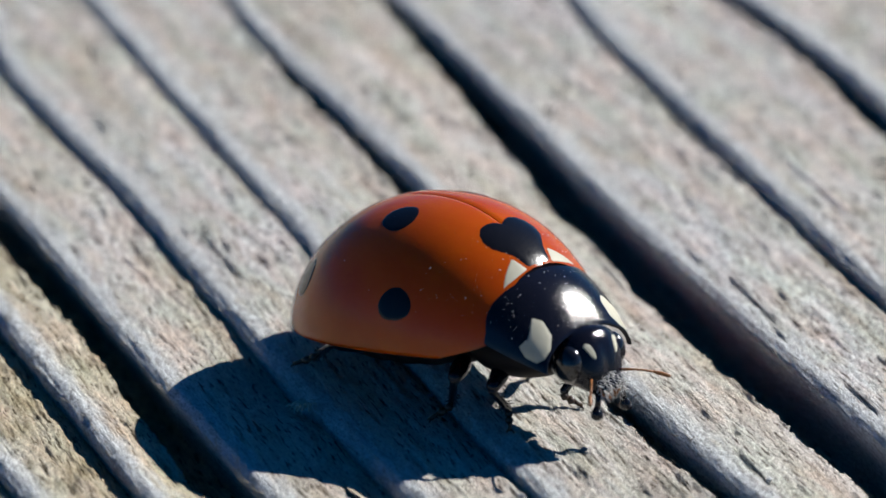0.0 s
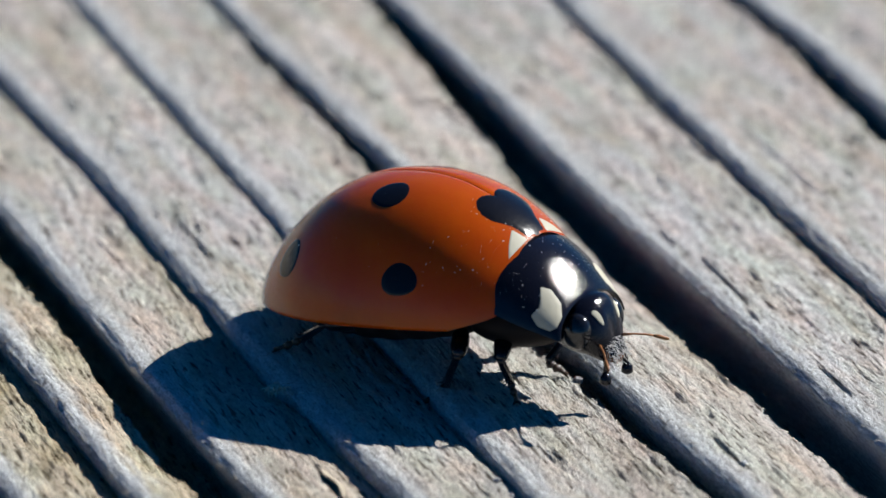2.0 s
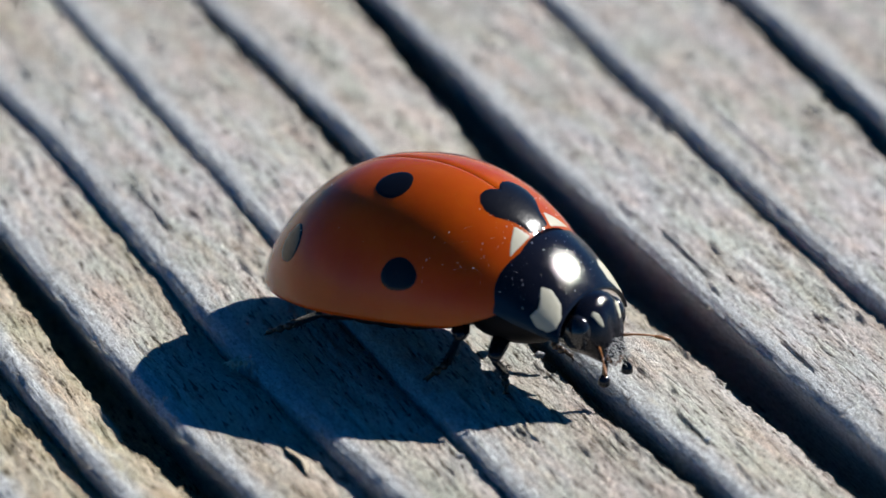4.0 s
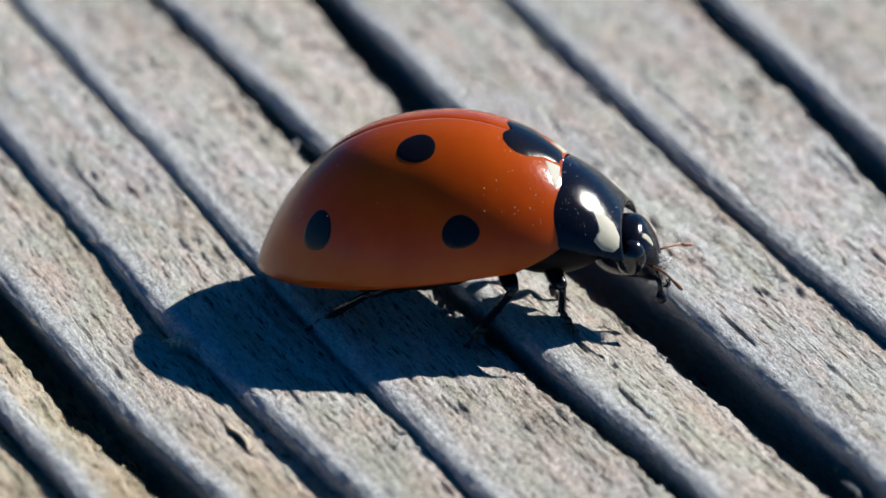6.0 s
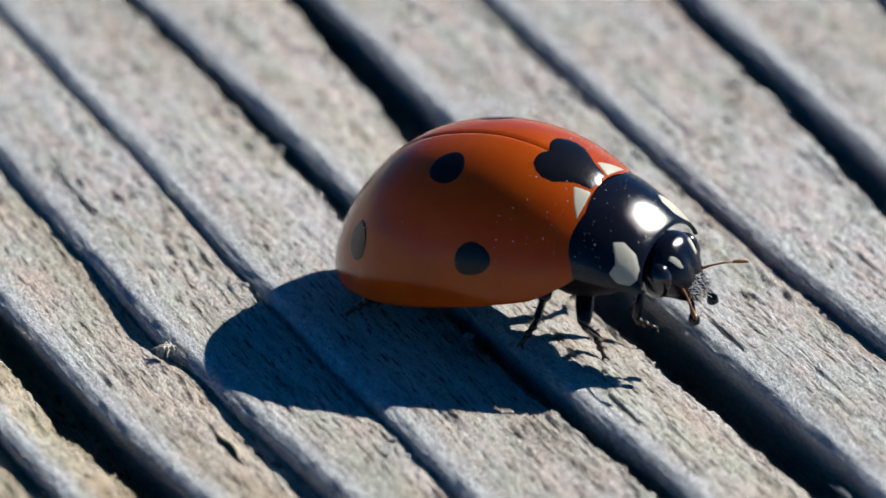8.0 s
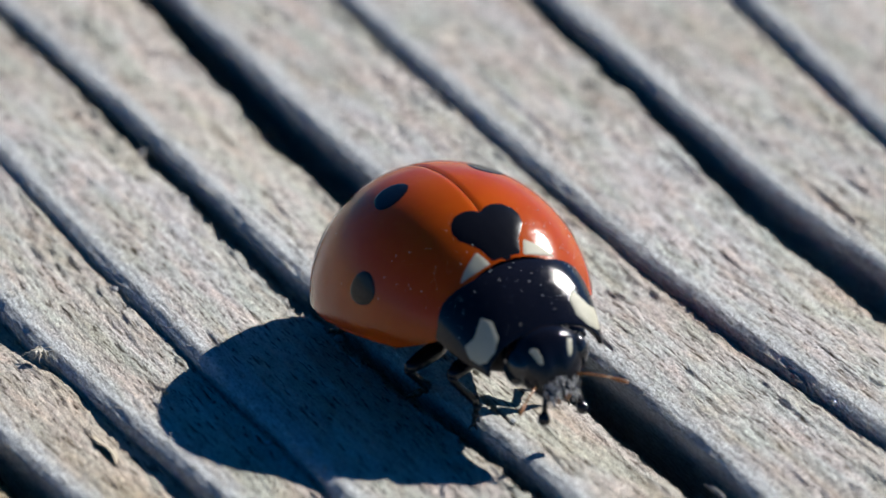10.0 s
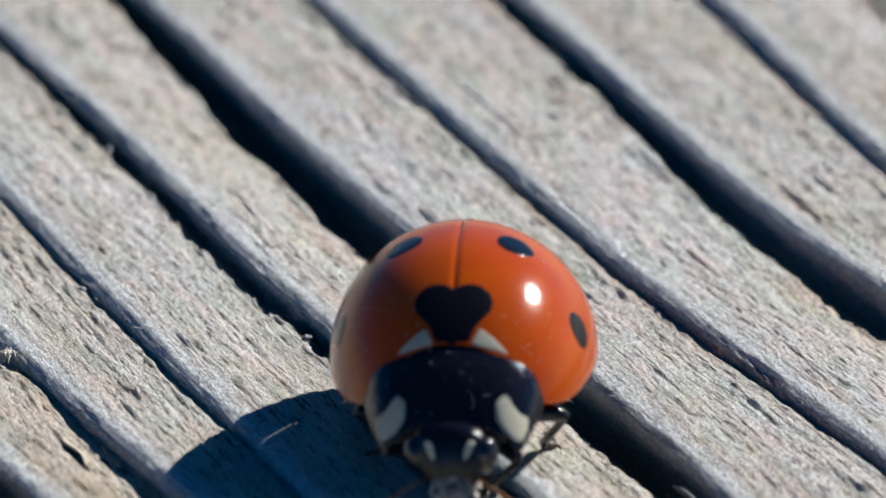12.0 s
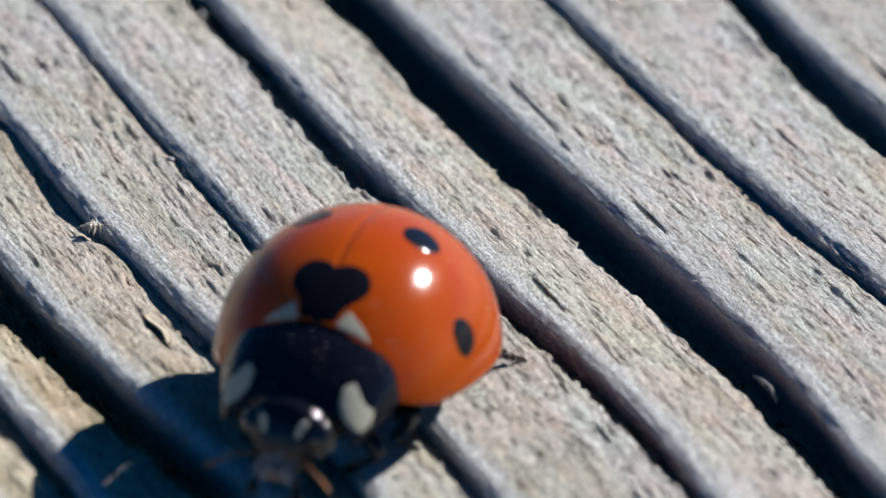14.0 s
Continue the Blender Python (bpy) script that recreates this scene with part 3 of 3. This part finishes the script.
        stalk = tube([(3.70, 0.42 * side, 1.66), (3.86, 0.60 * side, 1.66), (4.0, 0.76 * side, 1.64), (4.12, 0.92 * side, 1.60)], [0.030, 0.019, 0.019, 0.022])
        club = tube([(4.11, 0.90 * side, 1.60), (4.19, 1.00 * side, 1.57), (4.28, 1.10 * side, 1.53), (4.33, 1.15 * side, 1.51)], [0.024, 0.040, 0.040, 0.018])
        verts, faces = joined(stalk, club)
        part("antenna", mesh_of("antenna", verts, faces, [BROWN]), head, "short amber clubbed antenna")
        verts, faces = joined(
            tube([(3.70, 0.24 * side, 1.46), (3.82, 0.34 * side, 1.30), (3.84, 0.38 * side, 1.12)], [0.055, 0.055, 0.06]),
            tube([(3.84, 0.38 * side, 1.14), (3.86, 0.40 * side, 1.05), (3.86, 0.41 * side, 0.95), (3.86, 0.41 * side, 0.90)], [0.06, 0.11, 0.12, 0.05]))
        part("palp", mesh_of("palp", verts, faces, [BLACK]), head)
        verts, faces = tube([(3.64, 0.22 * side, 1.56), (3.84, 0.19 * side, 1.40), (3.88, 0.05 * side, 1.26)], [0.11, 0.09, 0.03])
        part("jaw", mesh_of("jaw", verts, faces, [BROWN]), head)
    def lip_at(a, b):
        c = b * 2 - 1
        return (3.70 + 0.22 * math.sin(a * 1.57), 0.36 * c * (1 - 0.25 * a), 1.78 - 0.34 * a - 0.10 * c * c)
    front, faces = sheet(lip_at, 6, 12)
    back = [(x - 0.10, y, z - 0.03) for x, y, z in front]
    verts = front + back
    n = len(front)
    faces = faces + [tuple(n + k for k in f[::-1]) for f in faces]
    part("lip", mesh_of("lip", verts, faces, [BLACK]), head)
    rnd = random.Random(17)
    bristles = []
    for _ in range(190):
        a, b = rnd.random(), rnd.random()
        p = Vector(lip_at(a, b)) if rnd.random() < 0.6 else Vector((3.72 + rnd.uniform(0, 0.16), rnd.uniform(-0.35, 0.35), rnd.uniform(1.22, 1.6)))
        d = Vector((rnd.uniform(0.2, 1), rnd.uniform(-0.6, 0.6), rnd.uniform(-0.9, 0.3))).normalized() * rnd.uniform(0.06, 0.16)
        bristles.append(tube([p, p + d * 0.6, p + d + Vector((0, 0, -0.015))], [0.007, 0.006, 0.003], 4))
    verts, faces = joined(*bristles)
    tagged(part("bristles", mesh_of("bristles", verts, faces, [DUST_GLINT]), head, "fine silvery bristles round the mouth"), kind="stuff")
    HEAD.append(head)
    # pale dust on the shell; specks on neck and front also paint glints
    rnd = random.Random(7)
    dv, df = [], []
    for k in range(420):
        side = rnd.choice((-1, 1))
        if k < 200:
            p = neck_point(rnd.random() ** 1.5 * 0.9, rnd.uniform(-0.8, 0.8), 0.004)
        elif k < 370:
            p = shell_point(2.0 - 1.1 * rnd.random() ** 2, rnd.uniform(0.1, 0.7), side, 0.004)
        else:
            p = shell_point(rnd.uniform(-3.0, 1.6), rnd.uniform(0.0, 0.8), side, 0.006)
        size = rnd.random()
        v, f = ball(p, [(0.003 + 0.011 * size**4) * rnd.uniform(0.7, 1.3) for _ in range(3)], 4, 5)
        n = len(dv)
        dv += v
        df += [tuple(n + q for q in face) for face in f]
    tagged(part("dust_glints", mesh_of("dust_glints", dv, df, [DUST_GLINT]), bug, "pale dust grains and painted glints on the shell"), kind="stuff")
    for side in (-1, 1):
        for hip, lengths in zip(HIPS, BONES):
            LEGS.append(build_leg(side, hip, lengths, bug))
    return bug


# Hips (right side mirrored), lengths of thigh, shin and foot, and the resting places of the feet.
HIPS = [(1.95, 0.50, 1.30), (1.20, 0.90, 1.20), (-0.45, 0.80, 1.05)]
BONES = [(1.05, 0.95, 0.50), (1.10, 1.35, 0.55), (1.45, 1.30, 0.60)]
REST = [(2.50, 1.00), (0.85, 1.55), (-2.65, 1.60)]
# Which way each knee points: ahead, outwards, up.
KNEES = [(0.2, 0.8, 0.6), (0.8, 0.8, 1.2), (-0.2, 1.0, 0.25)]
LEGS = []
HEAD = []
# How far the head dips: seconds, ahead, down (mm).
NOD = [(0.0, 0.28, -0.24), (4.5, 0.28, -0.26), (5.0, 0.32, -0.40), (5.5, 0.34, -0.50), (6.0, 0.34, -0.46),
       (6.5, 0.32, -0.36), (7.5, 0.30, -0.32), (8.5, 0.30, -0.28), (11.0, 0.28, -0.24), (14.0, 0.28, -0.24)]


def build_leg(side, hip, lengths, bug):
    """A thigh that turns at the hip, with a shin and a foot; each lies along its own x."""
    a, b, c = lengths
    verts, faces = tube([(0, 0, 0), (a * 0.25, 0, 0), (a * 0.6, 0, 0), (a * 0.92, 0, 0), (a, 0, 0)], [0.12, 0.18, 0.18, 0.13, 0.07], 12)
    leg = part("leg", mesh_of("leg", verts, faces, [BLACK]), bug)
    verts, faces = tube([(0, 0, 0), (b * 0.1, 0, 0), (b * 0.6, 0, 0), (b * 0.95, 0, 0), (b, 0, 0)], [0.06, 0.075, 0.08, 0.09, 0.05], 10)
    rnd = random.Random(3)
    hairs = [(verts, faces)]
    for _ in range(26):
        x, w = rnd.uniform(0.3, 1.0) * b, rnd.uniform(0, 6.28)
        q = Vector((0, math.cos(w), math.sin(w)))
        hairs.append(tube([(x, *(q * 0.09).yz), (x + 0.07, *(q * 0.17).yz)], [0.008, 0.003], 3))
    verts, faces = joined(*hairs)
    shin = part("shin", mesh_of("shin", verts, faces, [BLACK]), leg)
    claw = [tube([(c * 0.92, s * 0.03, 0), (c * 1.02, s * 0.07, -0.02), (c * 1.08, s * 0.08, -0.08)], [0.025, 0.018, 0.005], 6) for s in (-1, 1)]
    pads = [tube([(c * k, 0, 0), (c * (k + 0.16), 0, -0.02), (c * (k + 0.30), 0, 0)], [0.05, 0.085, 0.05], 8) for k in (0.0, 0.30)]
    verts, faces = joined(*pads, tube([(c * 0.55, 0, 0), (c * 0.95, 0, 0)], [0.04, 0.045], 8), *claw)
    foot = part("foot", mesh_of("foot", verts, faces, [BROWN_DARK]), leg, "dark brown clawed foot")
    return leg, shin, foot


bug = build_ladybird()

# The ladybird's way: seconds, place (mm), heading, nose-down tilt and lean (degrees).
CRAWL = [
    (0, 0.13, -6.41, -0.25, -43.1, -1.4, -3.7),
    (0.5, 0.18, -6.23, -0.24, -38.0, -2.3, -4.4),
    (1, 0.24, -6.28, -0.24, -35.7, -2.7, -5.2),
    (1.5, 0.26, -6.05, -0.26, -33.0, -1.3, -5.8),
    (2, 0.28, -5.94, -0.30, -32.8, -0.5, -5.7),
    (4.5, 1.33, -6.66, -0.26, -36.1, 1.8, -3.2),
    (5, 1.61, -6.32, -0.27, -20.3, 1.3, -5.0),
    (5.5, 1.93, -5.97, -0.24, -8.5, 0.9, -3.8),
    (6, 2.54, -5.67, -0.24, -10.1, -1.2, -2.3),
    (6.5, 3.03, -5.81, -0.23, -16.5, -1.8, -1.5),
    (7, 3.36, -6.03, -0.20, -24.7, -2.1, 1.9),
    (7.5, 3.66, -5.97, -0.24, -20.7, -1.5, 1.8),
    (8, 4.08, -5.81, -0.17, -31.9, -4.6, 7.3),
    (8.5, 4.45, -6.24, -0.22, -36.6, -3.3, 3.3),
    (11, 5.80, -9.42, -0.13, -81.3, 1.4, 4.3),
    (11.5, 5.94, -10.18, -0.21, -78.2, 0.3, 0.8),
    (12, 5.71, -11.28, 0.03, -99.5, 4.4, 3.6),
    (12.5, 5.09, -12.34, -0.12, -128.3, 2.1, 5.0),
    (13, 3.63, -12.56, -0.29, -144.4, 2.7, 5.6),
    (13.5, 2.67, -13.06, -0.34, -141.8, 3.9, 4.1),
    (14, 1.86, -14.56, -0.29, -112.1, 0.1, -1.2),
]


def body_at(t):
    """The ladybird's pose at t, straight between the rows."""
    rows = CRAWL
    for p, q in zip(rows, rows[1:]):
        if t <= q[0]:
            k = (t - p[0]) / (q[0] - p[0])
            v = [a + (b - a) * k for a, b in zip(p[1:], q[1:])]
            break
    x, y, z, turn, tilt, lean = v
    return pose(x, y, z, lean, tilt, turn)


def wood_at(x, y):
    w = radians(20.0)
    s, u = x * math.cos(w) + y * math.sin(w), -x * math.sin(w) + y * math.cos(w)
    z = board_height(np.array([s]), np.array([u]))
    return max(float(z[0]), -0.35)


def along(origin, aim, up):
    """A pose at origin whose x points at aim, with z towards up."""
    x = (aim - origin).normalized()
    y = up.cross(x).normalized()
    m = Matrix((x, y, x.cross(y))).transposed().to_4x4()
    m.translation = origin
    return m


def metres(m):
    m = m.copy()
    m.translation = m.translation * MM
    return m


def foot_track(side, k, phase):
    """Where a foot stands at each tenth of a second: it rests on the wood and steps once a cycle."""
    rest = Vector((REST[k][0], side * REST[k][1], 0.0))
    cycle, swing = 0.8, 0.3

    known = {}

    def landing(n):
        if n in known:
            return known[n].copy()
        t = min(max((n + phase) * cycle + swing + 0.25, 0.0), 14.0)
        p = body_at(t) @ rest
        known[n] = Vector((p.x, p.y, wood_at(p.x, p.y)))
        return known[n].copy()
    out = []
    for i in range(141):
        t = i * 0.1
        c = t / cycle - phase
        n = math.floor(c)
        inside = (c - n) * cycle
        stand, nxt = landing(n - 1), landing(n)
        if inside < swing:
            f = inside / swing
            f = f * f * (3 - 2 * f)
            p = stand.lerp(nxt, f)
            p.z += 0.35 * math.sin(math.pi * f) * min(1.0, (nxt - stand).length / 0.5)
        else:
            p = nxt
        out.append((t, p))
    return out


def motions():
    walk(bug, [(t, pose(x * MM, y * MM, z * MM, lean, tilt, turn)) for t, x, y, z, turn, tilt, lean in CRAWL])
    walk(HEAD[0], [(t, pose(x * MM, 0, z * MM)) for t, x, z in NOD])
    for n, (leg, shin, foot) in enumerate(LEGS):
        side, k = (-1, 1)[n // 3], n % 3
        hip = Vector((HIPS[k][0], side * HIPS[k][1], HIPS[k][2]))
        a, b, c = BONES[k]
        rows = ([], [], [])
        for t, ground in foot_track(side, k, 0.5 * ((n // 3 + k) % 2)):
            tip = body_at(t).inverted() @ ground + Vector((0, 0, 0.05))
            out = (tip - hip)
            out.z = 0
            out.normalize()
            ankle = tip + Vector((0, 0, 0.26)) - out * (c * 0.8)
            reach = ankle - hip
            far = min(reach.length, (a + b) * 0.985)
            far = max(far, abs(a - b) * 1.1 + 0.05)
            reach = reach.normalized() * far
            ankle = hip + reach
            cosine = max(-1.0, min(1.0, (a * a + far * far - b * b) / (2 * a * far)))
            lift = Vector((KNEES[k][0], side * KNEES[k][1], KNEES[k][2]))
            up = (lift - reach.normalized() * lift.dot(reach.normalized())).normalized()
            knee = hip + reach.normalized() * a * cosine + up * a * math.sqrt(1 - cosine * cosine)
            m_leg = along(hip, knee, up)
            m_shin = along(knee, ankle, up)
            m_foot = along(ankle, tip, Vector((0, 0, 1)))
            inv = m_leg.inverted()
            for some, m in zip(rows, (m_leg, inv @ m_shin, inv @ m_foot)):
                some.append((t, metres(m)))
        for ob, some in zip((leg, shin, foot), rows):
            walk(ob, some)


motions()
